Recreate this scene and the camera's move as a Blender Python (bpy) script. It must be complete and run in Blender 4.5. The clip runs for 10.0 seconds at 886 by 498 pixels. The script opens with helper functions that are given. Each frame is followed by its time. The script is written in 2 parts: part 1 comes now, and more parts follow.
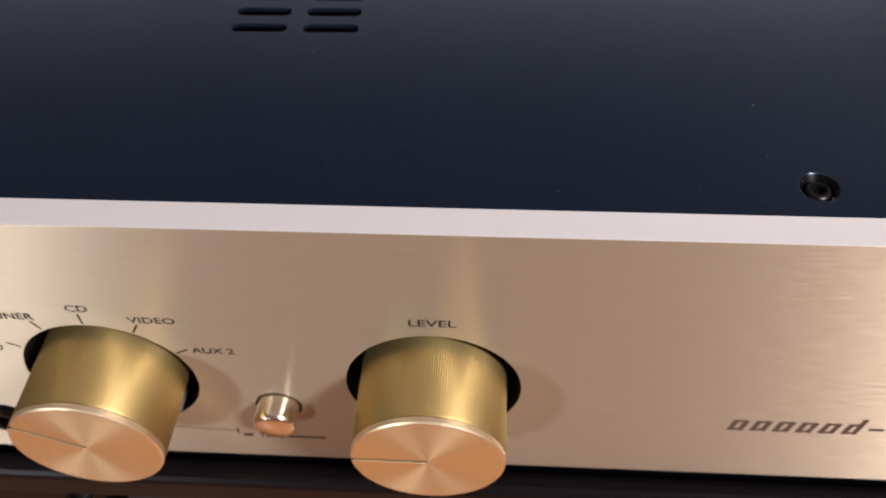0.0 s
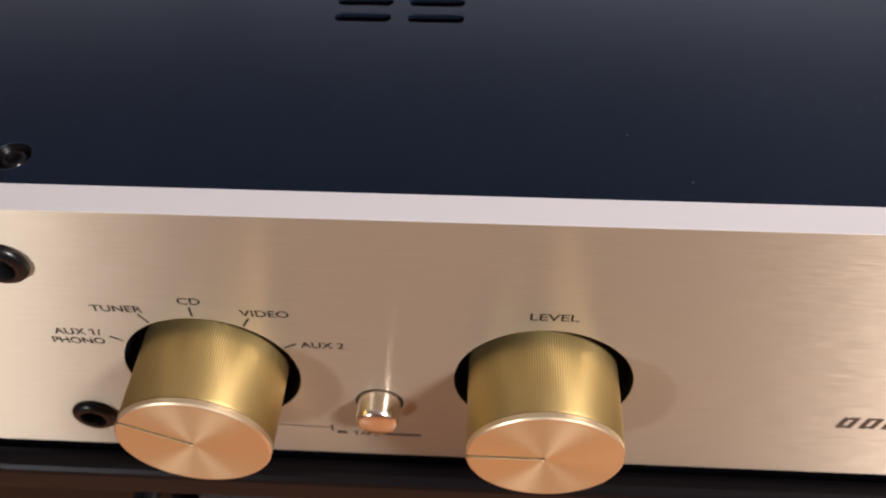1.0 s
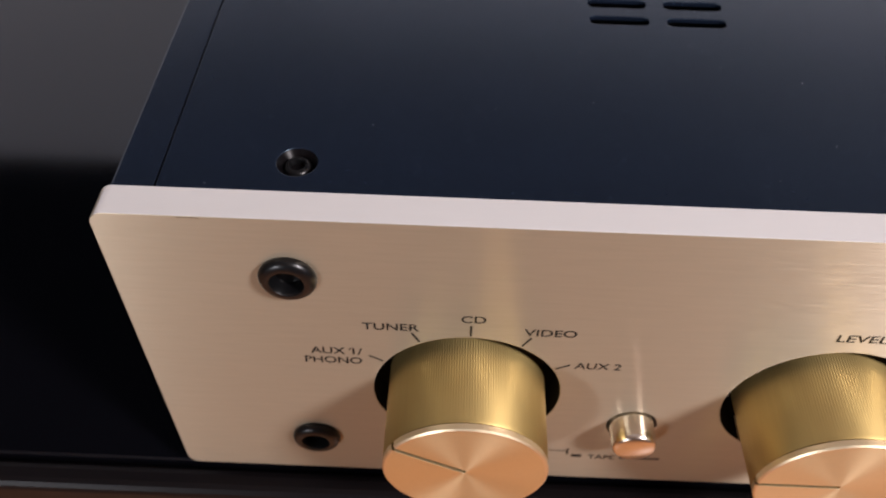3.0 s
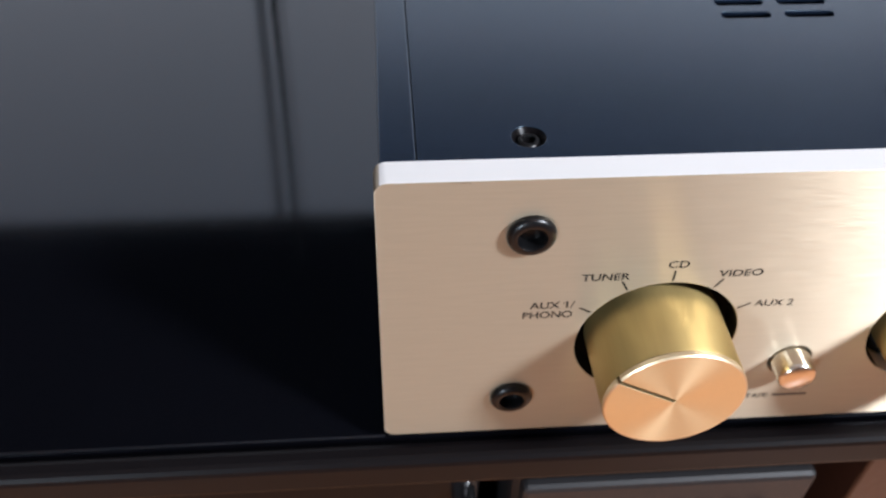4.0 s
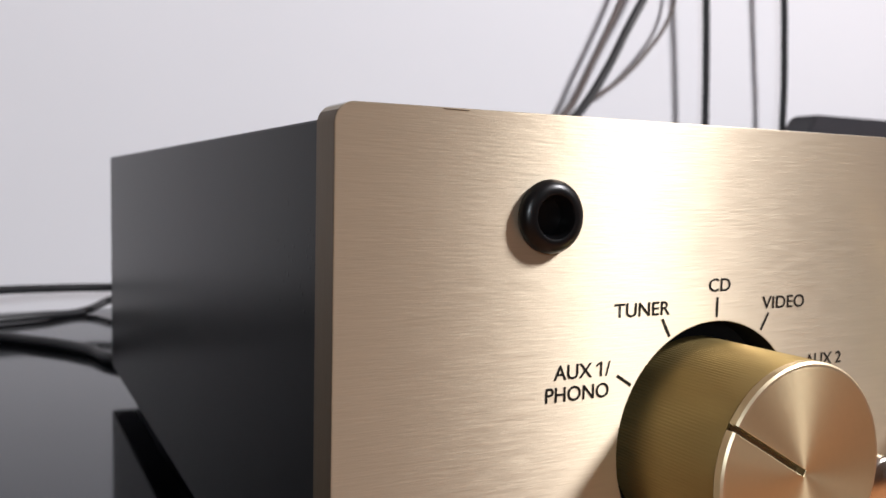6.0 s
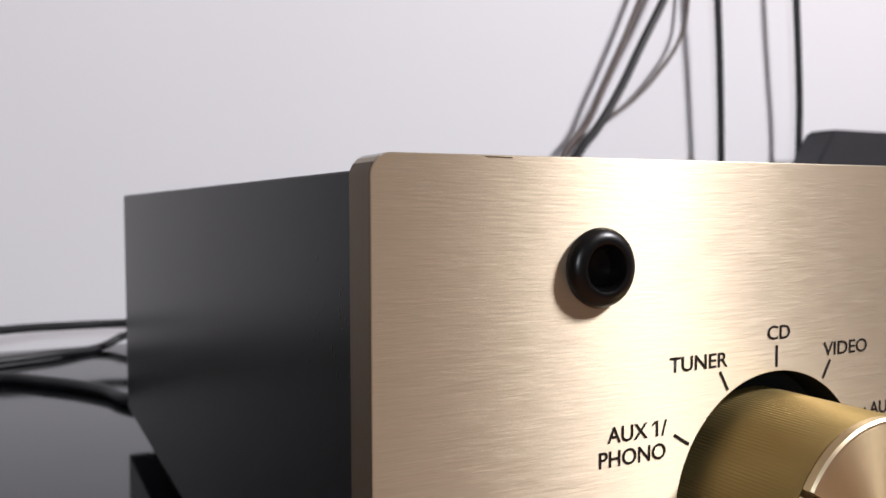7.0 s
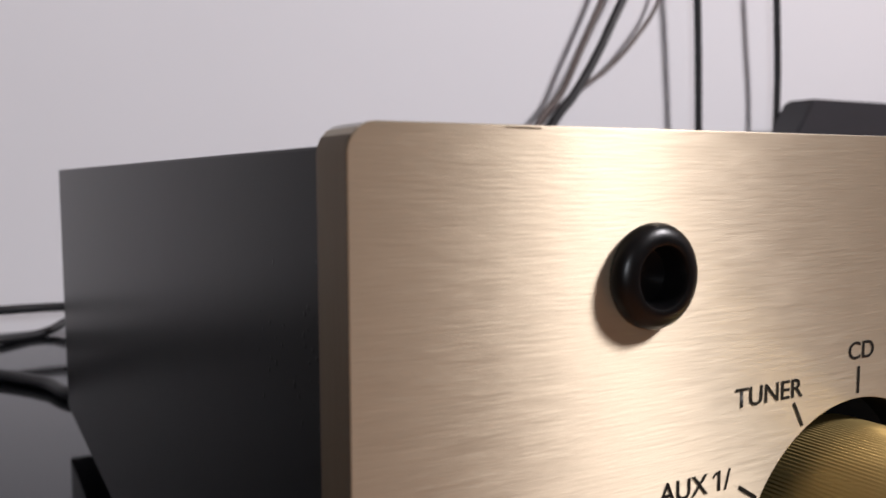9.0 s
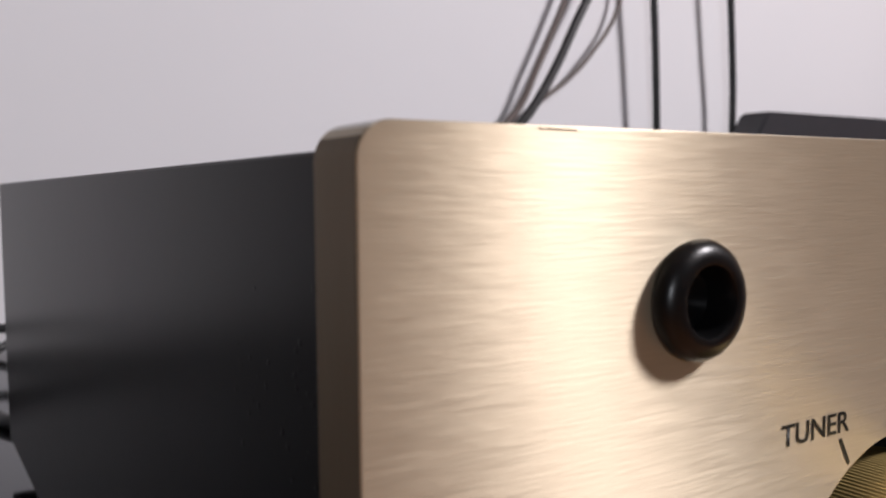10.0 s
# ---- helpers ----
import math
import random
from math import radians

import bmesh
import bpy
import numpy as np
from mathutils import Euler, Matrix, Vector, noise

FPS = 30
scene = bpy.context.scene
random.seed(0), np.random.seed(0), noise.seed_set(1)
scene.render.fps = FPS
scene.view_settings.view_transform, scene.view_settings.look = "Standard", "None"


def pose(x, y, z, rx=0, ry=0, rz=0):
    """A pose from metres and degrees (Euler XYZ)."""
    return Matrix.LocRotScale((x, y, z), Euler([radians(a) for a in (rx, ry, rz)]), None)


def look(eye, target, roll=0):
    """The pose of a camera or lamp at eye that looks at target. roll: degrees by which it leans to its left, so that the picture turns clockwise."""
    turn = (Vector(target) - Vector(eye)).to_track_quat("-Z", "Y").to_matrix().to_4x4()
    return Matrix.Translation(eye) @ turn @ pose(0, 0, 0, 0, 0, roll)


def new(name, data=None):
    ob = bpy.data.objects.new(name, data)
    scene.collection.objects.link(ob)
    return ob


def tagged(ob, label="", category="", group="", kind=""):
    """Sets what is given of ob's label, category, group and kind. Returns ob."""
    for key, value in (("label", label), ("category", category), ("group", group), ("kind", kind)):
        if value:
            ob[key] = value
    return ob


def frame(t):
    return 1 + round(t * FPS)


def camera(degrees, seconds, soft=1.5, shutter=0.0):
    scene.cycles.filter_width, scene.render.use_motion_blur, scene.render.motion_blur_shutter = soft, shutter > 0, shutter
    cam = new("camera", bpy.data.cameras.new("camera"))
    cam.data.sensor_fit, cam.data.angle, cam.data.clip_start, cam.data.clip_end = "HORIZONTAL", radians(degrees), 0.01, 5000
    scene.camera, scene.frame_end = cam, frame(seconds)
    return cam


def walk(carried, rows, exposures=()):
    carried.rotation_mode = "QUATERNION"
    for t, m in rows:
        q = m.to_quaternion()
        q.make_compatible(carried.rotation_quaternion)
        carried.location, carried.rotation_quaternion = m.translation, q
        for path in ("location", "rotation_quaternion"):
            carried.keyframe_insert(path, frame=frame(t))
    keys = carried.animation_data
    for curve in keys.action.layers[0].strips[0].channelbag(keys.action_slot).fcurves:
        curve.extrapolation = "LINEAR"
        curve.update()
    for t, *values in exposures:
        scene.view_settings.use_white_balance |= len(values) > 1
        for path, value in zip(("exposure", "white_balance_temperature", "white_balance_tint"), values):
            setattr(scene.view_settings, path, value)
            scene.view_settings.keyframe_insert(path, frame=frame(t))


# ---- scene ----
cam = camera(54.7, 10.0)
cam.data.dof.use_dof, cam.data.dof.focus_distance, cam.data.dof.aperture_fstop = True, 0.115, 46.0
PATH = [
    (0, pose(0.1538, -0.1028, 0.2035, 40.87, 1.55, 3.32)),
    (0.5, pose(0.1395, -0.1060, 0.2023, 41.50, 0.80, 2.90)),
    (1, pose(0.1268, -0.1040, 0.2001, 41.15, 0.85, 3.05)),
    (1.5, pose(0.1090, -0.1025, 0.1976, 41.25, 0.25, 2.97)),
    (2, pose(0.0926, -0.0984, 0.1935, 40.95, -0.11, 2.87)),
    (2.2, pose(0.0850, -0.0965, 0.1926, 40.70, -0.29, 2.90)),
    (3.3, pose(0.0566, -0.1020, 0.1950, 42.60, -1.00, 1.52)),
    (3.5, pose(0.0518, -0.1100, 0.1985, 43.60, -0.60, 1.30)),
    (4, pose(0.0024, -0.1292, 0.1972, 45.44, -1.22, -4.01)),
    (4.2, pose(-0.0302, -0.1219, 0.1900, 44.43, -1.67, -12.40)),
    (4.5, pose(-0.0474, -0.1149, 0.1694, 52.94, -2.53, -18.12)),
    (4.7, pose(-0.0555, -0.1213, 0.1509, 60.83, -3.62, -21.97)),
    (5, pose(-0.0530, -0.1437, 0.1280, 71.37, -0.59, -21.23)),
    (5.2, pose(-0.0566, -0.1517, 0.1043, 79.02, -0.91, -22.42)),
    (5.3, pose(-0.0590, -0.1503, 0.0964, 80.26, -0.42, -23.58)),
    (5.5, pose(-0.0549, -0.1427, 0.0871, 81.48, -0.52, -24.93)),
    (5.7, pose(-0.0437, -0.1229, 0.0681, 83.03, -1.61, -27.89)),
    (5.8, pose(-0.0403, -0.1134, 0.0692, 83.65, -0.88, -28.18)),
    (6, pose(-0.0379, -0.1029, 0.0772, 85.89, -1.17, -27.46)),
    (6.1, pose(-0.0374, -0.1004, 0.0810, 87.00, -0.62, -27.38)),
    (6.2, pose(-0.0374, -0.0966, 0.0826, 87.38, -0.14, -27.37)),
    (7.3, pose(-0.0378, -0.0924, 0.0800, 87.21, 0.04, -26.69)),
    (7.5, pose(-0.0380, -0.0918, 0.0791, 87.58, -0.29, -26.86)),
    (8, pose(-0.0386, -0.0932, 0.0803, 87.15, -0.01, -26.76)),
    (8.5, pose(-0.0395, -0.0972, 0.0820, 86.76, -0.31, -26.34)),
    (8.6, pose(-0.0395, -0.0985, 0.0823, 86.54, -0.14, -26.10)),
    (8.8, pose(-0.0360, -0.0858, 0.0832, 85.71, -0.32, -27.86)),
    (9, pose(-0.0273, -0.0648, 0.0833, 85.19, 0.24, -29.24)),
    (9.2, pose(-0.0273, -0.0558, 0.0828, 85.27, 1.01, -32.47)),
    (9.4, pose(-0.0254, -0.0516, 0.0827, 85.41, 1.12, -32.37)),
    (9.7, pose(-0.0252, -0.0516, 0.0829, 85.78, 0.76, -32.60)),
    (10, pose(-0.0258, -0.0514, 0.0831, 86.06, 0.47, -32.43)),
]
EXPOSURES = [(0, 0.34, 6580, 18), (3.6, 0.36, 6580, 18), (4.05, 1.00, 5700, 7), (4.6, 1.14, 5600, 7), (5.0, 0.70, 5800, 8), (5.6, 0.20, 6250, 10), (7.5, 0.09, 6350, 12), (8.5, 0.02, 6400, 13), (9.0, -0.20, 6450, 15), (10.0, -0.20, 6450, 15)]
walk(cam, PATH, EXPOSURES)

# ---- light: two lamps of the room, high at both sides in front of the console ----
world = bpy.data.worlds.new("world")
world.use_nodes = True
world.node_tree.nodes["Background"].inputs["Color"].default_value = (0.75, 0.8, 0.9, 1)
world.node_tree.nodes["Background"].inputs["Strength"].default_value = 0.05
scene.world = world


def lamp(name, eye, target, size, power, color):
    data = bpy.data.lights.new(name, "AREA")
    data.shape, data.size, data.energy, data.color = "DISK", size, power, color
    ob = new(name, data)
    ob.matrix_world = look(eye, target)
    return ob


lamp("room_lamp_key", (1.06, -0.74, 1.05), (0.07, 0, 0.03), 0.27, 28.5, (1.0, 0.97, 0.97))
lamp("room_lamp_side", (-0.66, -1.12, 0.36), (0.07, 0, 0.03), 0.13, 5.4, (0.90, 0.96, 1.0))


# ---- materials ----
def material(name, color, rough=0.5, metal=0.0, spread=0.12, size=40.0, bump=0.0, bump_size=400.0, second=None, stretch=(1, 1, 1), spec=0.5, wear=0.15):
    """A Principled material whose colour and roughness vary at two scales."""
    m = bpy.data.materials.new(name)
    m.use_nodes = True
    nt, bs = m.node_tree, m.node_tree.nodes["Principled BSDF"]
    co = nt.nodes.new("ShaderNodeTexCoord")
    mp = nt.nodes.new("ShaderNodeMapping")
    mp.inputs["Scale"].default_value = stretch
    nt.links.new(co.outputs["Object"], mp.inputs["Vector"])
    big, fine = nt.nodes.new("ShaderNodeTexNoise"), nt.nodes.new("ShaderNodeTexNoise")
    big.inputs["Scale"].default_value, big.inputs["Detail"].default_value = size, 5
    fine.inputs["Scale"].default_value, fine.inputs["Detail"].default_value = bump_size, 4
    nt.links.new(mp.outputs["Vector"], big.inputs["Vector"])
    nt.links.new(mp.outputs["Vector"], fine.inputs["Vector"])
    mix = nt.nodes.new("ShaderNodeMix")
    mix.data_type = "RGBA"
    low = second or tuple(c * (1 - spread) for c in color)
    mix.inputs["A"].default_value, mix.inputs["B"].default_value = (*low, 1), (*color, 1)
    nt.links.new(big.outputs["Fac"], mix.inputs["Factor"])
    nt.links.new(mix.outputs["Result"], bs.inputs["Base Color"])
    mr = nt.nodes.new("ShaderNodeMapRange")
    mr.inputs["To Min"].default_value, mr.inputs["To Max"].default_value = rough * (1 - wear), min(1, rough * (1 + wear))
    nt.links.new(fine.outputs["Fac"], mr.inputs["Value"])
    nt.links.new(mr.outputs["Result"], bs.inputs["Roughness"])
    bs.inputs["Metallic"].default_value = metal
    bs.inputs["Specular IOR Level"].default_value = spec
    if bump:
        bp = nt.nodes.new("ShaderNodeBump")
        bp.inputs["Strength"].default_value, bp.inputs["Distance"].default_value = bump, 0.0002
        nt.links.new(fine.outputs["Fac"], bp.inputs["Height"])
        nt.links.new(bp.outputs["Normal"], bs.inputs["Normal"])
    return m


def brushed(name, color, rough, aniso, tangent, stretch, size=1.0, spread=0.1, bump=0.12):
    """Brushed metal. tangent: a fixed direction, 'strokes' for a sheet brushed along x, or 'radial' for a face turned on a lathe (about the object's y axis)."""
    m = material(name, color, rough, 1.0, spread, 900 * size, bump, 2600 * size, stretch=stretch)
    nt, bs = m.node_tree, m.node_tree.nodes["Principled BSDF"]
    bs.inputs["Anisotropic"].default_value = aniso
    if tangent == "radial":
        co, mul = nt.nodes.new("ShaderNodeTexCoord"), nt.nodes.new("ShaderNodeVectorMath")
        mul.operation, mul.inputs[1].default_value = "MULTIPLY", (1, 0, 1)
        nrm = nt.nodes.new("ShaderNodeVectorMath")
        nrm.operation = "NORMALIZE"
        nt.links.new(co.outputs["Object"], mul.inputs[0])
        nt.links.new(mul.outputs["Vector"], nrm.inputs[0])
        nt.links.new(nrm.outputs["Vector"], bs.inputs["Tangent"])
    elif tangent == "strokes":
        # brush strokes along x, each leaning a little its own way
        co, mp, noise = nt.nodes.new("ShaderNodeTexCoord"), nt.nodes.new("ShaderNodeMapping"), nt.nodes.new("ShaderNodeTexNoise")
        mp.inputs["Scale"].default_value = (0.05, 1, 1)
        noise.inputs["Scale"].default_value, noise.inputs["Detail"].default_value = 2400, 3
        lean, xyz = nt.nodes.new("ShaderNodeMapRange"), nt.nodes.new("ShaderNodeCombineXYZ")
        lean.inputs["From Min"].default_value, lean.inputs["From Max"].default_value = 0.25, 0.75
        lean.inputs["To Min"].default_value, lean.inputs["To Max"].default_value = -0.025, 0.025
        xyz.inputs["Z"].default_value = 1
        nt.links.new(co.outputs["Object"], mp.inputs["Vector"])
        nt.links.new(mp.outputs["Vector"], noise.inputs["Vector"])
        nt.links.new(noise.outputs["Fac"], lean.inputs["Value"])
        nt.links.new(lean.outputs["Result"], xyz.inputs["X"])
        nt.links.new(xyz.outputs["Vector"], bs.inputs["Tangent"])
    else:
        xyz = nt.nodes.new("ShaderNodeCombineXYZ")
        for k, v in zip("XYZ", tangent):
            xyz.inputs[k].default_value = v
        nt.links.new(xyz.outputs["Vector"], bs.inputs["Tangent"])
    return m


PLATE = brushed("champagne_brushed_aluminium", (0.552, 0.472, 0.350), 0.46, 1.0, "strokes", (0.07, 1, 1), size=1.2, spread=0.12, bump=0.21)
PLATE.node_tree.nodes["Principled BSDF"].inputs["Metallic"].default_value = 0.62
# darker copy of the plate metal: shade on its end faces put into the colour
PLATE_END_SHADED = material("plate_end_shaded", (0.17, 0.125, 0.075), 0.5, 0.6, 0.15, 300, 0.05, 3000, stretch=(1, 1, 0.05))
# pale copy of the plate metal: lamp light on the top edge put into the colour
PLATE_TOP_LIT = material("plate_top_edge_lit", (0.82, 0.80, 0.78), 0.6, 0.55, 0.06, 200, 0.05, 3000, stretch=(0.05, 1, 1))
KNOB_SIDE = brushed("gold_knurled_aluminium", (0.56, 0.42, 0.17), 0.48, 0.5, (0, 1, 0), (1, 0.05, 1))
KNOB_SIDE.node_tree.nodes["Principled BSDF"].inputs["Metallic"].default_value = 0.97
KNOB_FACE = brushed("champagne_turned_aluminium", (0.82, 0.71, 0.45), 0.42, 0.72, "radial", (1, 1, 1), spread=0.05, bump=0.03)
KNOB_FACE.node_tree.nodes["Principled BSDF"].inputs["Metallic"].default_value = 0.94
BUTTON = material("polished_gold_metal", (0.84, 0.79, 0.70), 0.2, 1.0, 0.05, 300)
RIM = material("bright_cut_gold_rim", (0.86, 0.73, 0.50), 0.42, 1.0, 0.05, 300)
GROOVE = material("dark_brown_groove", (0.10, 0.065, 0.03), 0.5, 0.6)
INK = material("black_printed_ink", (0.012, 0.011, 0.010), 0.55, 0, 0.3, 3000, spec=0.3)
BADGE = material("brown_grey_printed_ink", (0.09, 0.065, 0.05), 0.5, 0, 0.3, 2500)
CHASSIS = material("black_satin_painted_lid", (0.006, 0.010, 0.020), 0.26, 0, 0.25, 60, 0.06, 1600, spec=0.75)
# darker, duller copy of the lid's black: shade on upright faces put into the paint
SIDE = material("black_paint_shaded_copy", (0.0035, 0.003, 0.0035), 0.31, 0, 0.3, 45, 0.0, 300, spec=0.09, wear=0.02)
# flat black that stands for the shade in recesses and closed interiors
INSIDE = material("interior_shade_black", (0.006, 0.006, 0.006), 0.9, spec=0.1)
SCREW = material("black_oxide_steel", (0.004, 0.004, 0.0045), 0.31, 0.0, 0.3, 900, 0.03, 3000, spec=0.32)
RUBBER = material("black_rubber", (0.012, 0.012, 0.012), 0.7, 0, 0.2, 500)
GLOSS = material("piano_black_lacquer", (0.002, 0.002, 0.003), 0.08, 0, 0.3, 15, 0.0, 60, spec=0.52)
EDGE = material("dark_walnut_lacquered_edge", (0.005, 0.004, 0.0045), 0.36, 0, 0.4, 30, 0.05, 300, stretch=(0.1, 1, 1), spec=0.12)
WALNUT = material("red_brown_wood", (0.045, 0.014, 0.007), 0.45, 0, 0.5, 30, 0.1, 300, stretch=(1, 0.1, 1))
for paint, tint in ((CHASSIS, (0.58, 0.81, 1, 1)), (GLOSS, (0.74, 0.85, 1, 1))):
    paint.node_tree.nodes["Principled BSDF"].inputs["Specular Tint"].default_value = tint
WALL = material("white_wall_paint", (0.80, 0.79, 0.815), 0.7, 0, 0.04, 6, 0.1, 500)
# colours of two added walls out of view, chosen to darken reflections
BROWN_WALL = material("unseen_brown_wall", (0.34, 0.24, 0.17), 0.7, 0, 0.06, 6, 0.1, 500)
DARK_WALL = material("unseen_dark_wall", (0.13, 0.10, 0.08), 0.7, 0, 0.06, 6, 0.1, 500)
CEIL = material("white_ceiling_paint", (0.82, 0.82, 0.82), 0.8, 0, 0.03, 3)
WOOD = material("orange_brown_wood_floor", (0.62, 0.265, 0.105), 0.4, 0, 0.35, 8, 0.05, 60, stretch=(0.15, 1, 1))
CABLE = material("black_cable_jacket", (0.015, 0.015, 0.017), 0.45, 0, 0.2, 300)
CABLE_BROWN = material("brown_cable_jacket", (0.13, 0.10, 0.09), 0.5, 0, 0.2, 300)
GREY_BOX = material("dark_grey_speaker_shell", (0.035, 0.034, 0.040), 0.45, 0, 0.2, 120, 0.1, 900)
TV_BLACK = material("dark_black_screen", (0.004, 0.007, 0.013), 0.45, 0, 0.2, 10, spec=0.2)
GREY_PANEL = material("grey_metal_panel", (0.012, 0.011, 0.012), 0.5, 0.1, 0.25, 80, 0.05, 900)
STEEL = material("bright_nickel", (0.7, 0.7, 0.72), 0.2, 1.0, 0.1, 300)


# ---- mesh tools ----
def link(name, bm, mat, parent=None, label="", smooth=None):
    me = bpy.data.meshes.new(name)
    bm.to_mesh(me)
    bm.free()
    me.materials.append(mat)
    ob = new(name, me)
    if smooth is not None:
        me.shade_smooth()
        me.set_sharp_from_angle(angle=radians(smooth))
    if parent:
        ob.parent = parent
        ob.matrix_parent_inverse = Matrix.Translation(parent_place(parent)).inverted()
    return tagged(ob, label)


def parent_place(ob):
    """Parts are built in place, so only a top-level thing carries an offset."""
    return Vector((0, 0, 0)) if ob.parent else Vector(ob.location)


def part(name, bm, mat, parent, label="", smooth=12):
    return link(name, bm, mat, parent, label, smooth)


def thing(name, place, label, category, group="", kind=""):
    ob = new(name)
    ob.location = place
    ob.empty_display_size = 0.02
    return tagged(ob, label, category, group, kind)


def box(x0, x1, y0, y1, z0, z1, bevel=0.0, segs=2):
    bm = bmesh.new()
    bmesh.ops.create_cube(bm, size=1, matrix=Matrix.Translation(((x0 + x1) / 2, (y0 + y1) / 2, (z0 + z1) / 2)) @ Matrix.Diagonal((x1 - x0, y1 - y0, z1 - z0, 1)))
    if bevel:
        bmesh.ops.bevel(bm, geom=bm.edges[:], offset=bevel, segments=segs, profile=0.5, affect="EDGES")
    return bm


def lathe(profile, centre, axis="-y", n=48, ridge=0.0, ridges=0):
    """A turned solid: profile rows (radius, height along the axis), closed where the radius is 0."""
    bm = bmesh.new()
    cx, cy, cz = centre
    rings = []
    for r, h, *free in profile:
        ring = []
        for k in range(1 if r == 0 else n):
            a = 2 * math.pi * k / n
            rr = r + (ridge if (ridges and free and k % 2) else 0)
            u, v = rr * math.cos(a), rr * math.sin(a)
            ring.append(bm.verts.new((cx + u, cy - h, cz + v) if axis == "-y" else (cx + u, cy + v, cz + h)))
        rings.append(ring)
    for a, b in zip(rings, rings[1:]):
        for k in range(n):
            q = [a[k % len(a)], a[(k + 1) % len(a)], b[(k + 1) % len(b)], b[k % len(b)]]
            q = list(dict.fromkeys(q))
            if len(q) > 2:
                bm.faces.new(q)
    bmesh.ops.recalc_face_normals(bm, faces=bm.faces[:])
    return bm


def sheet(outlines, thick, bevel, turn, place):
    """A plate cut from closed outlines (the first is the rim, the rest are holes), as a bmesh."""
    cu = bpy.data.curves.new("outline", "CURVE")
    cu.dimensions, cu.fill_mode, cu.extrude, cu.bevel_depth, cu.bevel_resolution = "2D", "BOTH", thick / 2 - bevel, bevel, 2
    cu.offset = -bevel
    for pts in outlines:
        sp = cu.splines.new("POLY")
        sp.points.add(len(pts) - 1)
        for p, (u, v) in zip(sp.points, pts):
            p.co = (u, v, 0, 1)
        sp.use_cyclic_u = True
    ob = bpy.data.objects.new("outline", cu)
    scene.collection.objects.link(ob)
    me = bpy.data.meshes.new_from_object(ob.evaluated_get(bpy.context.evaluated_depsgraph_get()))
    bm = bmesh.new()
    bm.from_mesh(me)
    bmesh.ops.transform(bm, matrix=pose(*place, *turn), verts=bm.verts)
    bpy.data.objects.remove(ob)
    bpy.data.meshes.remove(me)
    bpy.data.curves.remove(cu)
    return bm


def circle(cx, cy, r, n=64):
    return [(cx + r * math.cos(2 * math.pi * k / n), cy + r * math.sin(2 * math.pi * k / n)) for k in range(n)]


def rounded(x0, x1, y0, y1, r, n=8):
    pts = []
    for cx, cy, a in ((x1 - r, y1 - r, 0), (x0 + r, y1 - r, 90), (x0 + r, y0 + r, 180), (x1 - r, y0 + r, 270)):
        pts += [(cx + r * math.cos(radians(a + 90 * k / n)), cy + r * math.sin(radians(a + 90 * k / n))) for k in range(n + 1)]
    return pts


def tube(points, radius, n=10):
    """A smooth cable through the points."""
    cu = bpy.data.curves.new("run", "CURVE")
    cu.dimensions, cu.bevel_depth, cu.bevel_resolution, cu.resolution_u, cu.use_fill_caps = "3D", radius, 3, n, True
    sp = cu.splines.new("BEZIER")
    sp.bezier_points.add(len(points) - 1)
    for p, co in zip(sp.bezier_points, points):
        p.co, p.handle_left_type, p.handle_right_type = co, "AUTO", "AUTO"
    ob = bpy.data.objects.new("run", cu)
    scene.collection.objects.link(ob)
    me = bpy.data.meshes.new_from_object(ob.evaluated_get(bpy.context.evaluated_depsgraph_get()))
    bm = bmesh.new()
    bm.from_mesh(me)
    bpy.data.objects.remove(ob)
    bpy.data.meshes.remove(me)
    bpy.data.curves.remove(cu)
    return bm


def letters(text, x0, x1, z0, z1, y=-0.00006, slim=0.0):
    """Printed capitals that fill the given rectangle on the faceplate."""
    cu = bpy.data.curves.new("text", "FONT")
    cu.body, cu.fill_mode, cu.extrude, cu.offset = text, "FRONT", 0, slim
    ob = bpy.data.objects.new("text", cu)
    scene.collection.objects.link(ob)
    me = bpy.data.meshes.new_from_object(ob.evaluated_get(bpy.context.evaluated_depsgraph_get()))
    bm = bmesh.new()
    bm.from_mesh(me)
    xs, ys = [v.co.x for v in bm.verts], [v.co.y for v in bm.verts]
    for v in bm.verts:
        u, w = (v.co.x - min(xs)) / (max(xs) - min(xs)), (v.co.y - min(ys)) / (max(ys) - min(ys))
        v.co = (x0 + u * (x1 - x0), y, z0 + w * (z1 - z0))
    bpy.data.objects.remove(ob)
    bpy.data.meshes.remove(me)
    bpy.data.curves.remove(cu)
    return bm


def bar(x0, z0, x1, z1, width, y=-0.00006):
    """A printed line from one point of the faceplate to another."""
    bm = bmesh.new()
    d = Vector((x1 - x0, 0, z1 - z0)).normalized()
    s = Vector((-d.z, 0, d.x)) * width / 2
    a, b = Vector((x0, y, z0)), Vector((x1, y, z1))
    bm.faces.new([bm.verts.new(p) for p in (a - s, b - s, b + s, a + s)])
    return bm


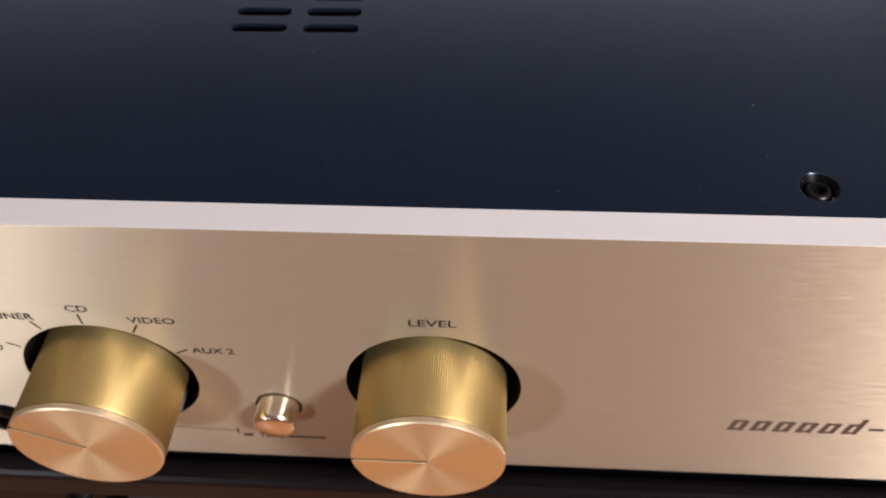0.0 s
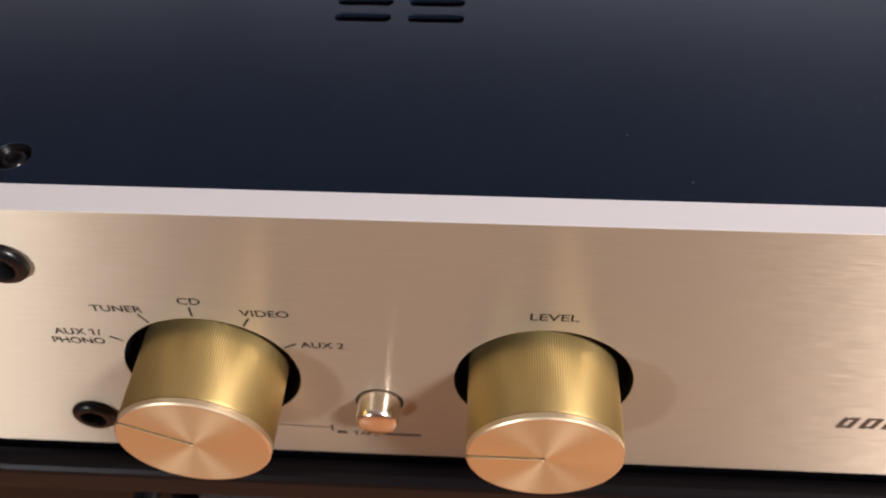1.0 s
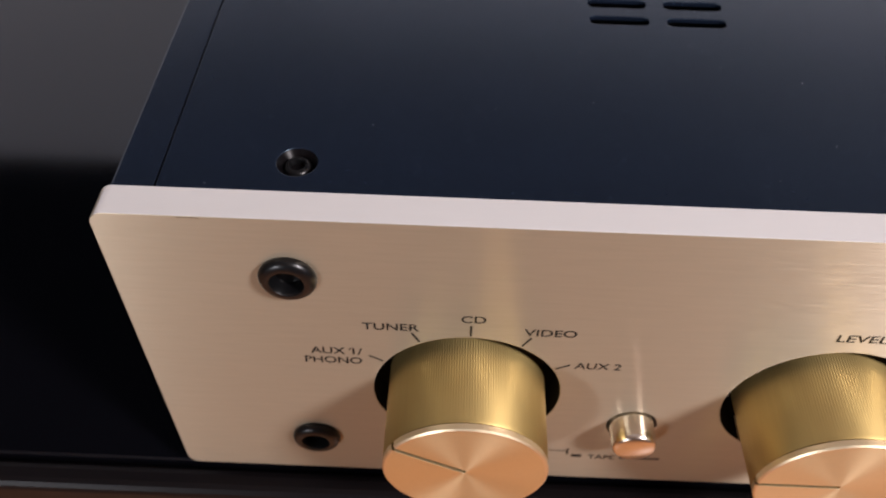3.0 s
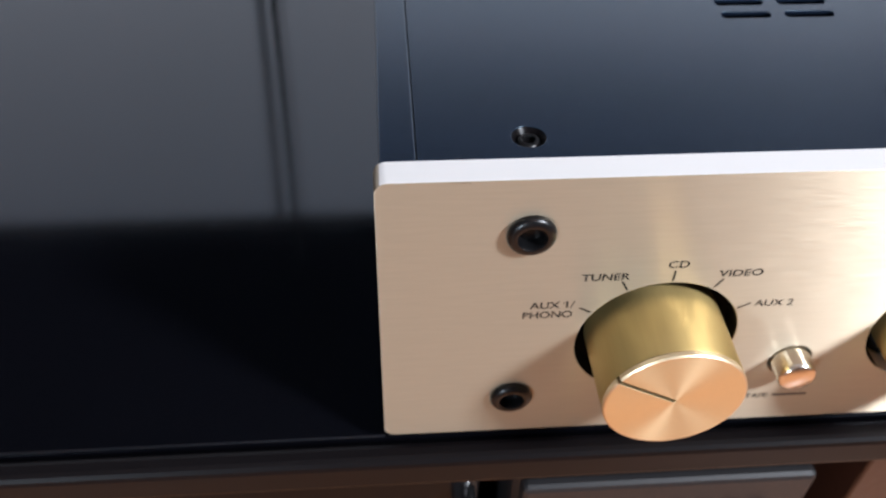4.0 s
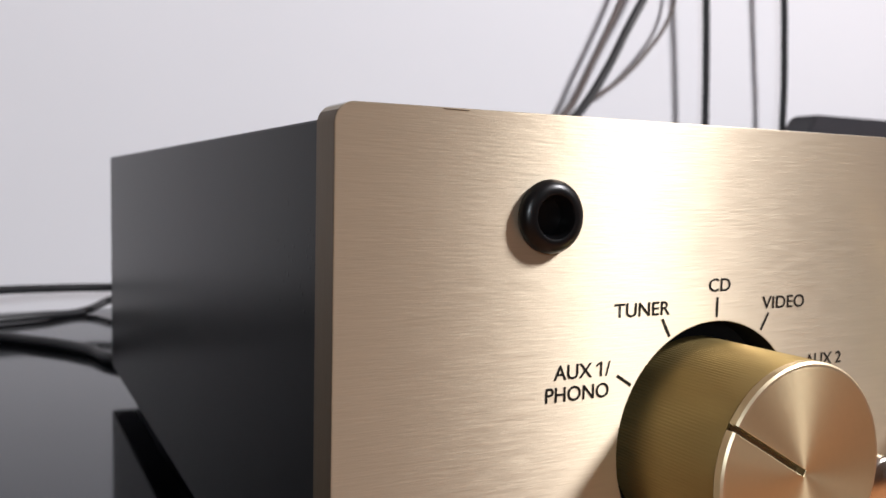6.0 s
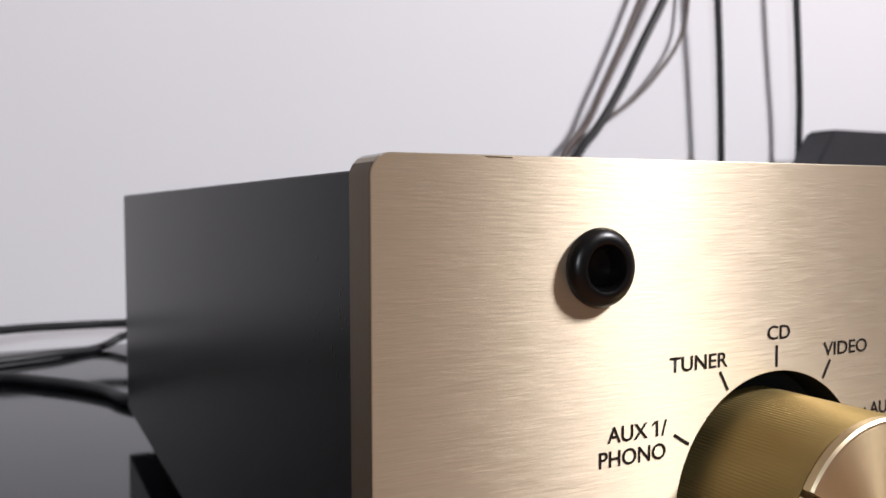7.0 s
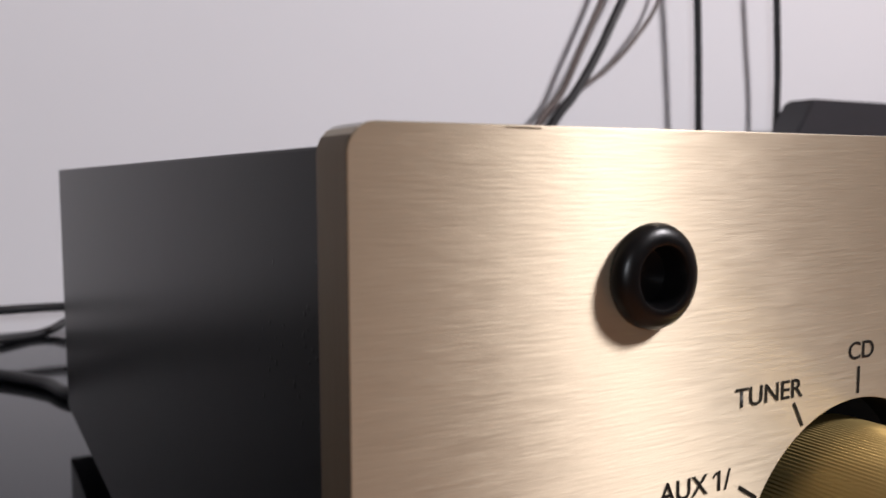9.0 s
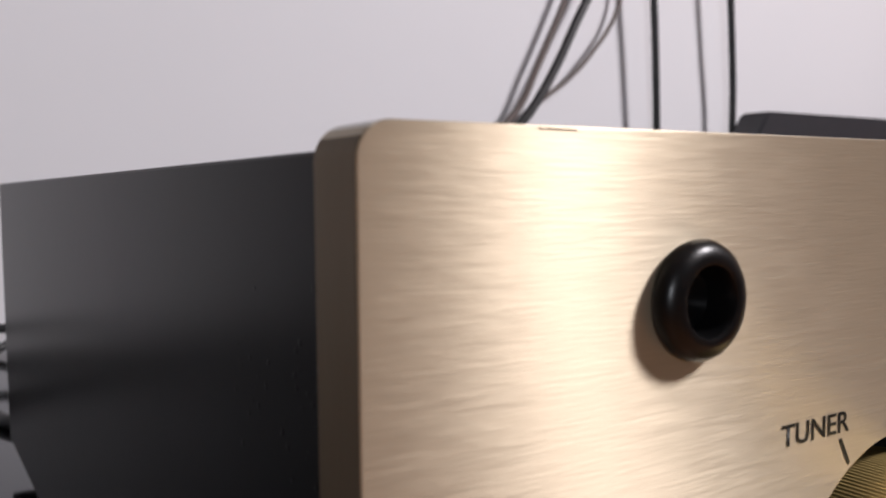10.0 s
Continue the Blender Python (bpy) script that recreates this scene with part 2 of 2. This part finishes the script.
# ---- the room ----
TABLE = -0.004
WALL_Y = 0.490
FLOOR_Z = -0.50
# south and west walls are out of view, added brown to tone reflections
for name, dims, mat, label in (
    ("wall_north", (-2.2, 2.4, WALL_Y, WALL_Y + 0.1, FLOOR_Z, 1.95), WALL, "white painted wall behind the console"),
    ("wall_south", (-2.2, 2.4, -2.7, -2.6, FLOOR_Z, 1.95), BROWN_WALL, "unseen brown wall added to tone the faceplate's reflections"),
    ("wall_west", (-2.3, -2.2, -2.7, WALL_Y + 0.1, FLOOR_Z, 1.95), DARK_WALL, "unseen dark wall added to darken reflections from the left"),
    ("wall_east", (2.4, 2.5, -2.7, WALL_Y + 0.1, FLOOR_Z, 1.95), WALL, "white painted side wall"),
    ("ceiling", (-2.3, 2.5, -2.7, WALL_Y + 0.1, 1.95, 2.05), CEIL, "white painted ceiling"),
    ("floor", (-2.3, 2.5, -2.7, WALL_Y + 0.1, FLOOR_Z - 0.1, FLOOR_Z), WOOD, "orange-brown wooden floor"),
):
    tagged(link(name, box(*dims), mat), label, name.split("_")[0], kind="structure")

# ---- the console with its glossy black top ----
console = thing("media_console", (0.1, 0.18, FLOOR_Z), "low console with glossy black top and dark walnut edge", "console")
part("tabletop", box(-1.0, 1.2, 0.002, 0.478, TABLE - 0.014, TABLE, 0.0008), GLOSS, console, "mirror-glossy black lacquered top")
part("front_edge", box(-1.0, 1.2, -0.0060, 0.0015, TABLE - 0.0135, TABLE - 0.0008, 0.0025, 3), EDGE, console, "dark walnut front edge strip")
part("divider", box(0.150, 0.168, 0.004, 0.46, -0.30, TABLE - 0.0145, 0.001), WALNUT, console, "red-brown wooden upright divider")
part("side_panel", box(-1.0, -0.98, 0.004, 0.46, FLOOR_Z, TABLE - 0.0145, 0.001), EDGE, console)
part("side_panel", box(1.18, 1.2, 0.004, 0.46, FLOOR_Z, TABLE - 0.0145, 0.001), EDGE, console)
part("back_panel", box(-0.98, 1.18, 0.452, 0.462, FLOOR_Z, TABLE - 0.0145), INSIDE, console)
part("shelf", box(-0.98, 1.18, 0.004, 0.451, -0.315, -0.301, 0.001), EDGE, console)
part("plinth", box(-0.98, 1.18, 0.02, 0.451, FLOOR_Z, FLOOR_Z + 0.05, 0.001), EDGE, console)
part("shelf", box(-0.98, 0.1495, 0.004, 0.451, -0.115, -0.103, 0.001), EDGE, console)

# ---- the wall-mounted screen over the console, seen mirrored in its top ----
screen = thing("wall_television", (0.15, WALL_Y, 0.36), "wide glossy black television mounted on the wall", "television")
part("housing", box(-0.75, 1.05, WALL_Y - 0.016, WALL_Y, 0.360, 1.25, 0.003), TV_BLACK, screen)
part("panel", box(-0.74, 1.04, WALL_Y - 0.018, WALL_Y - 0.0165, 0.370, 1.24, 0.001), TV_BLACK, screen, "dark glass screen")

# ---- the preamplifier ----
WIDE, HIGH, TOP = 0.483, 0.088, 0.0862
KNOB_X, KNOB_Z = (0.0667, 0.1411), 0.0364
BTN = (0.1038, 0.0256)
SCREWS = [(x, z) for x in (0.0328, WIDE - 0.0328) for z in (0.0158, 0.0733)]
amp = thing("preamplifier", (WIDE / 2, 0.12, TABLE), "champagne-faced preamplifier in a black steel case", "preamplifier")

holes = [circle(x, KNOB_Z, 0.0198, 96) for x in KNOB_X] + [circle(*BTN, 0.0056, 40)] + [circle(x, z, 0.003, 24) for x, z in SCREWS]
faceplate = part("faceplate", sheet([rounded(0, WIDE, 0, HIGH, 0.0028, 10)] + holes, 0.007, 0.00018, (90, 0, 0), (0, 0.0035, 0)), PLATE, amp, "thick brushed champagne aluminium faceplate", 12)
faceplate.data.materials.append(PLATE_TOP_LIT)
faceplate.data.materials.append(PLATE_END_SHADED)
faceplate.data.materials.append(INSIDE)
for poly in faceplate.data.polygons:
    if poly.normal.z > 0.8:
        # upward faces get the painted-in light
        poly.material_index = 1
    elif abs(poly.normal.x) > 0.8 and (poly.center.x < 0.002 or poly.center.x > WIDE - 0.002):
        # left and right ends get the painted-in shade
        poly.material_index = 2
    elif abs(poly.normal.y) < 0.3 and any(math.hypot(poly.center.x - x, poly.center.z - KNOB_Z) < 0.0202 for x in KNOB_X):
        # walls of the knob holes are blackened in place of shade
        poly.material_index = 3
# hole floors in the same black, as painted shade
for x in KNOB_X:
    part("knob_well", lathe([(0.0198, -0.0065), (0.0, -0.0066)], (x, 0, KNOB_Z), n=64), INSIDE, faceplate, "recess round the knob, its shade painted black")
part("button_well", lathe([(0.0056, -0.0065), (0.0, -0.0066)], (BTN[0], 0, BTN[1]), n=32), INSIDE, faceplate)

for text, x0, x1, z0, z1 in (
    ("TUNER", 0.0455, 0.0566, 0.0578, 0.0600), ("CD", 0.0647, 0.0695, 0.0611, 0.0633), ("VIDEO", 0.0770, 0.0873, 0.0577, 0.0599),
    ("AUX 1/", 0.0346, 0.0451, 0.0490, 0.0513), ("PHONO", 0.0332, 0.0449, 0.0457, 0.0480), ("AUX 2", 0.0882, 0.0977, 0.0470, 0.0492),
    ("LEVEL", 0.1368, 0.1467, 0.0597, 0.0620), ("TAPE", 0.0962, 0.1025, 0.0096, 0.0116),
):
    part("lettering", letters(text, x0, x1, z0, z1, slim=0.013), INK, faceplate, "black printed capitals", None)
part("lettering", bar(0.0424, 0.05062, 0.0430, 0.05114, 0.00030), INK, faceplate, "flag of the printed numeral", None)
part("lettering", bar(0.1036, 0.0106, 0.1130, 0.0106, 0.0011), BADGE, faceplate, "black printed word", None)
for a in (148.5, 119.2, 90, 60, 30):
    c, s = math.cos(radians(a)), math.sin(radians(a))
    part("tick_mark", bar(KNOB_X[0] + 0.0205 * c, KNOB_Z + 0.0205 * s, KNOB_X[0] + 0.0238 * c, KNOB_Z + 0.0238 * s, 0.00048), INK, faceplate, "", None)
for row in ((0.0657, 0.0165, 0.0657, 0.0138, 0.0003), (0.0655, 0.0139, 0.0912, 0.0128, 0.0003), (0.0912, 0.0140, 0.0912, 0.0112, 0.0004), (0.0922, 0.0108, 0.0947, 0.0108, 0.0012)):
    part("printed_line", bar(*row), INK, faceplate, "", None)
# the maker's badge, as plain slanted strokes
for k in range(13):
    x = 0.2100 + 0.0052 * k
    high = 0.0068 if k in (5, 7, 9) else 0.0046
    if k == 6:
        part("badge_stroke", bar(x, 0.0246, x + 0.0034, 0.0246, 0.0010), BADGE, faceplate, "", None)
        continue
    for dx in (0.0, 0.0024):
        part("badge_stroke", bar(x + dx, 0.0222, x + dx + 0.0010, 0.0222 + (high if dx else 0.0046), 0.0013), BADGE, faceplate, "", None)
    part("badge_stroke", bar(x + 0.0009, 0.0264, x + 0.0036, 0.0264, 0.0009, -0.00008), BADGE, faceplate, "", None)
    part("badge_stroke", bar(x + 0.0002, 0.0226, x + 0.0028, 0.0230, 0.0009, -0.00008), BADGE, faceplate, "", None)


def knob(name, x, angle, label):
    body = lathe([(0.0120, -0.0060), (0.0163, -0.0055), (0.0165, -0.0050, 1), (0.0165, 0.0160, 1), (0.0163, 0.0168), (0.0, 0.0170)], (x, 0, KNOB_Z), n=400, ridge=0.00009, ridges=1)
    ob = part(name, body, KNOB_SIDE, amp, label, 25)
    a0 = radians(angle)
    half = 0.00050 / 0.0164
    rim = [(0.0159 * math.cos(a0 + half + (2 * math.pi - 2 * half) * k / 120), 0.0159 * math.sin(a0 + half + (2 * math.pi - 2 * half) * k / 120)) for k in range(121)]
    d, s = Vector((math.cos(a0), math.sin(a0))), Vector((-math.sin(a0), math.cos(a0))) * 0.00050
    rim += [tuple(-s), tuple(s)]
    bm = sheet([rim], 0.0018, 0.00010, (90, 0, 0), (0, 0, 0))
    me = bpy.data.meshes.new("face")
    bm.to_mesh(me)
    bm.free()
    me.materials.append(KNOB_FACE)
    me.shade_smooth()
    me.set_sharp_from_angle(angle=radians(12))
    face = new("face", me)
    face.parent = ob
    face.location = (x, -0.0177, KNOB_Z)
    tagged(face, "lathe-turned champagne knob face with a cut pointer slot")
    bm = bmesh.new()
    turns = [a0 + half + (2 * math.pi - 2 * half) * k / 140 for k in range(141)]
    rows = [[bm.verts.new((x + r * math.cos(a), -h, KNOB_Z + r * math.sin(a))) for a in turns] for r, h in ((0.0158, 0.0171), (0.01655, 0.0171), (0.01655, 0.01825), (0.01622, 0.01858), (0.01585, 0.0186))]
    for low, high in zip(rows, rows[1:]):
        for k in range(140):
            bm.faces.new((low[k], low[k + 1], high[k + 1], high[k]))
    bmesh.ops.recalc_face_normals(bm, faces=bm.faces[:])
    part("rim", bm, RIM, ob, "bright cut rim of the knob", 20)
    bm = bar(x, KNOB_Z, x + 0.0161 * d.x, KNOB_Z + 0.0161 * d.y, 0.0014, -0.01705)
    part("pointer_slot", bm, GROOVE, ob, "dark brown pointer slot", None)


knob("selector_knob", KNOB_X[0], 150, "knurled gold selector knob turned to the upper left")
knob("level_knob", KNOB_X[1], 180, "knurled gold level knob with a level pointer slot")
part("push_button", lathe([(0.0048, -0.006), (0.0050, -0.005), (0.0049, 0.0050), (0.0046, 0.0058), (0.0041, 0.0062), (0.0, 0.0064)], (BTN[0], 0, BTN[1]), n=40), BUTTON, amp, "small polished gold push button", 40)


def hex_screw(centre, r, axis, parent, mat, label, h=0.0030):
    prof = [(r * 0.92, -0.0002), (r * 0.98, h * 0.08), (r, h * 0.22), (r, h * 0.42), (r * 0.96, h * 0.64), (r * 0.88, h * 0.83), (r * 0.76, h * 0.96), (r * 0.65, h), (r * 0.60, h * 0.96), (r * 0.56, h * 0.78), (r * 0.53, h * 0.3), (r * 0.50, -h * 0.3), (0, -h * 0.35)]
    return part("socket_screw", lathe(prof, centre, axis, 40), mat, parent, label, 40)


for x, z in SCREWS:
    hex_screw((x, 0, z), 0.0054, "-y", amp, SCREW, "black button-head socket screw", 0.0023)

# the case behind the faceplate
for x in (0.0012, WIDE - 0.0090):
    panel = part("side_panel", box(x, x + 0.0078, 0.0072, 0.2508, 0.005, TOP, 0.0004), SIDE, amp, "black satin steel side panel")
    panel.data.materials.append(CHASSIS)
    # upward faces take the lid's black; the sides keep the shaded copy
    for poly in panel.data.polygons:
        if poly.normal.z > 0.8:
            poly.material_index = 1
part("rear_panel", box(0.0092, WIDE - 0.0092, 0.2480, 0.2508, 0.005, TOP - 0.003, 0.0003), CHASSIS, amp)
part("base_panel", box(0.0092, WIDE - 0.0092, 0.0072, 0.2478, 0.005, 0.0065, 0.0003), CHASSIS, amp)
# added black sheet below the lid, standing for the dark inside the vents
part("vent_shade_sheet", box(0.0094, WIDE - 0.0094, 0.0075, 0.2475, TOP - 0.0055, TOP - 0.0050), INSIDE, amp)

DISHES = [(0.0334, 0.0164), (0.2155, 0.0164), (WIDE - 0.0334, 0.0164), (0.0155, 0.0872), (0.0155, 0.188), (WIDE - 0.0155, 0.0872), (WIDE - 0.0155, 0.188)]
slots = []
for k in range(17):
    y = 0.0658 + 0.0066 * k
    for x0 in (0.0908, 0.1078):
        slots.append(rounded(x0, x0 + 0.0132, y - 0.0016, y + 0.0016, 0.00155, 5))
        slots.append(rounded(WIDE - x0 - 0.0132, WIDE - x0, y - 0.0016, y + 0.0016, 0.00155, 5))
cover_rim = rounded(0.0092, WIDE - 0.0092, 0.0074, 0.2505, 0.0006, 3)
top_cover = part("top_cover", sheet([cover_rim] + [circle(x, y, 0.0038, 32) for x, y in DISHES] + slots, 0.0012, 0.0002, (0, 0, 0), (0, 0, TOP - 0.0006)), CHASSIS, amp, "black satin steel lid with two rows of vent slots", 12)
for x, y in DISHES:
    part("screw_dish", lathe([(0.0039, -0.0001), (0.0035, -0.0005), (0.0026, -0.0017), (0.0, -0.0018)], (x, y, TOP), "+z", 32), SIDE, top_cover, "pressed dish round the lid screw", 40)
    hex_screw((x, y, TOP - 0.0020), 0.0026, "+z", top_cover, SCREW, "black socket lid screw", 0.0014)
for x in (0.045, WIDE - 0.045):
    for y in (0.045, 0.215):
        part("foot", lathe([(0.0, TABLE), (0.0085, TABLE), (0.0095, TABLE + 0.0015), (0.0095, 0.0052), (0.0, 0.0052)], (x, y, 0), "+z", 32), RUBBER, amp, "round black rubber foot")

# worn spots: a nick in the plate's top edge, blisters in the side's coating, dust on the lid
part("edge_nick", bar(0.0154, 0.08776, 0.0194, 0.08770, 0.00010, -0.00005), GROOVE, faceplate, "", None)
rng = random.Random(4)


def specks(spots, radius):
    """Tiny flat domes at the given places, each with its outward direction."""
    bm = bmesh.new()
    for place, out in spots:
        r = radius * rng.uniform(0.5, 1.5)
        m = Matrix.Translation(place) @ Vector(out).to_track_quat("Z", "Y").to_matrix().to_4x4() @ Matrix.Diagonal((r, r * rng.uniform(0.6, 1.4), r * 0.10, 1))
        bmesh.ops.create_icosphere(bm, subdivisions=2, radius=1, matrix=m)
    return bm


tagged(part("blistered_coating", specks([((0.0012, 0.0085 + 0.022 * rng.random() ** 1.6, rng.gauss(0.0655, 0.0035)), (-1, 0, 0)) for _ in range(50)], 0.00022), SIDE, amp, "small blisters in the black coating", 60), kind="stuff")
DUST = material("pale_dust", (0.35, 0.34, 0.34), 0.9)
tagged(part("dust", specks([((rng.uniform(0.012, 0.26), rng.uniform(0.009, 0.06), TOP), (0, 0, 1)) for _ in range(45)], 0.00008), DUST, top_cover, "fine pale dust specks"), kind="stuff")

# ---- cables ----
def cable(name, points, radius, mat, label):
    bm = tube(points, radius)
    return tagged(link(name, bm, mat, None, "", 60), label, "cable", "cables behind the preamplifier")


ON = TABLE + 0.0026
cable("signal_cable", [(0.030, 0.2515, 0.036), (0.036, 0.330, 0.026), (0.036, 0.415, 0.0155), (0.022, 0.438, 0.0138), (-0.011, 0.441, 0.0140), (-0.045, 0.441, 0.0135), (-0.080, 0.440, 0.0095), (-0.120, 0.438, 0.0040), (-0.165, 0.436, ON), (-0.22, 0.434, ON), (-0.42, 0.430, ON)], 0.0025, CABLE, "black signal cable arching from the case to the table")
cable("signal_cable", [(0.045, 0.2515, 0.030), (0.048, 0.340, 0.018), (0.044, 0.445, 0.0085), (0.024, 0.460, 0.0035), (0.010, 0.454, ON), (-0.017, 0.438, ON), (-0.046, 0.426, ON), (-0.085, 0.414, ON), (-0.122, 0.405, ON), (-0.21, 0.395, ON), (-0.42, 0.390, ON)], 0.0024, CABLE, "black signal cable dropping onto the table")
cable("power_cable", [(0.064, 0.2515, 0.012), (0.042, 0.270, 0.003), (0.0075, 0.297, ON), (-0.001, 0.322, ON), (-0.023, 0.355, ON), (-0.045, 0.376, ON), (-0.080, 0.379, ON), (-0.115, 0.380, ON), (-0.21, 0.374, ON), (-0.42, 0.360, ON)], 0.0026, CABLE, "black power cable lying along the table")
cable("screen_cable", [(-0.084, 0.472, 0.400), (-0.080, 0.475, 0.24), (-0.077, 0.478, 0.101), (-0.0715, 0.480, 0.004), (-0.0712, 0.484, -0.04), (-0.0712, 0.484, -0.30)], 0.0026, CABLE, "black cable hanging from the television down the wall")
cable("screen_cable", [(0.492, 0.466, 0.334), (0.452, 0.468, 0.252), (0.430, 0.468, 0.215), (0.407, 0.468, 0.175), (0.385, 0.468, 0.144), (0.371, 0.469, 0.128), (0.322, 0.472, 0.044), (0.300, 0.484, -0.040), (0.300, 0.484, -0.300)], 0.0036, CABLE, "black cable slanting down the wall")
cable("screen_cable", [(0.470, 0.475, 0.334), (0.433, 0.475, 0.251), (0.416, 0.475, 0.216), (0.396, 0.475, 0.178), (0.380, 0.475, 0.148), (0.362, 0.475, 0.128), (0.314, 0.475, 0.044), (0.288, 0.484, -0.040), (0.288, 0.484, -0.300)], 0.0026, CABLE_BROWN, "grey-brown cable slanting down the wall")
cable("screen_cable", [(0.488, 0.479, 0.334), (0.489, 0.479, 0.258), (0.483, 0.479, 0.230), (0.458, 0.479, 0.196), (0.427, 0.479, 0.168), (0.403, 0.479, 0.153), (0.375, 0.479, 0.128), (0.330, 0.479, 0.068), (0.312, 0.484, -0.040), (0.312, 0.484, -0.300)], 0.0018, CABLE_BROWN, "thin grey-brown cable curving into the black one")
cable("screen_cable", [(0.503, 0.463, 0.334), (0.508, 0.463, 0.258), (0.512, 0.464, 0.210), (0.517, 0.466, 0.130), (0.521, 0.468, 0.044), (0.523, 0.484, -0.040), (0.523, 0.484, -0.300)], 0.0031, CABLE, "black cable hanging down the wall")
cable("screen_cable", [(0.598, 0.463, 0.334), (0.603, 0.463, 0.268), (0.608, 0.464, 0.218), (0.613, 0.466, 0.159), (0.611, 0.468, 0.056), (0.617, 0.484, -0.040), (0.617, 0.484, -0.300)], 0.0031, CABLE, "black cable hanging down the wall")

# plugs on the back of the case
for x, z, r in ((0.030, 0.036, 0.0048), (0.045, 0.030, 0.0048), (0.064, 0.012, 0.0062)):
    bm = lathe([(0.0, 0.0), (r, 0.0), (r, 0.012), (r * 0.8, 0.018), (r * 0.55, 0.026), (0.0, 0.0262)], (0, 0, 0), "+z", 24)
    bmesh.ops.transform(bm, matrix=pose(x, 0.2510, z, -90, 0, 0), verts=bm.verts)
    tagged(part("plug", bm, RUBBER, amp, "black cable plug", 40))

# ---- the dark box standing behind the preamplifier ----
def slab(points, y0, y1, bevel):
    """A bevelled upright slab with the given outline in x and z."""
    bm = bmesh.new()
    front = [bm.verts.new((x, y0, z)) for x, z in points]
    back = [bm.verts.new((x, y1, z)) for x, z in points]
    bm.faces.new(front)
    bm.faces.new(back[::-1])
    for k in range(len(points)):
        n = (k + 1) % len(points)
        bm.faces.new((front[k], back[k], back[n], front[n]))
    bmesh.ops.recalc_face_normals(bm, faces=bm.faces[:])
    bmesh.ops.bevel(bm, geom=bm.edges[:], offset=bevel, segments=2, affect="EDGES")
    return bm


speaker = thing("small_speaker", (0.74, 0.44, TABLE), "dark grey slope-sided speaker box standing on the table", "speaker")
part("cabinet", slab([(0.515, TABLE + 0.004), (0.612, 0.1475), (0.97, 0.1475), (1.03, TABLE + 0.004)], 0.428, 0.458, 0.0018), GREY_BOX, speaker)
part("top_panel", box(0.616, 0.964, 0.430, 0.456, 0.1476, 0.1490, 0.0005), GREY_BOX, speaker)
for x in (0.56, 0.98):
    part("foot", box(x - 0.014, x + 0.014, 0.433, 0.453, TABLE, TABLE + 0.0039, 0.0006), RUBBER, speaker)

# ---- what stands on the shelf under the top ----
deck = thing("disc_player", (0.09, 0.15, -0.103), "grey and black player with a slatted front on the shelf", "player")
part("body", box(0.040, 0.140, 0.012, 0.30, -0.101, -0.038, 0.006, 3), GREY_PANEL, deck)
part("fascia", box(0.042, 0.138, 0.006, 0.0118, -0.097, -0.044, 0.002), GREY_PANEL, deck)
for k in range(9):
    part("slat", box(0.050 + 0.0088 * k, 0.0545 + 0.0088 * k, 0.0035, 0.0058, -0.093, -0.060, 0.0006), SCREW, deck)
dark = thing("recorder", (-0.2, 0.15, -0.103), "black satin recorder on the shelf", "recorder")
part("body", box(-0.42, 0.030, 0.012, 0.30, -0.101, -0.035, 0.004, 2), SIDE, dark)
part("knob", lathe([(0.004, -0.001), (0.004, 0.006), (0.0034, 0.0068), (0, 0.007)], (0.024, 0.0115, -0.052), n=24), STEEL, dark, "bright round knob")
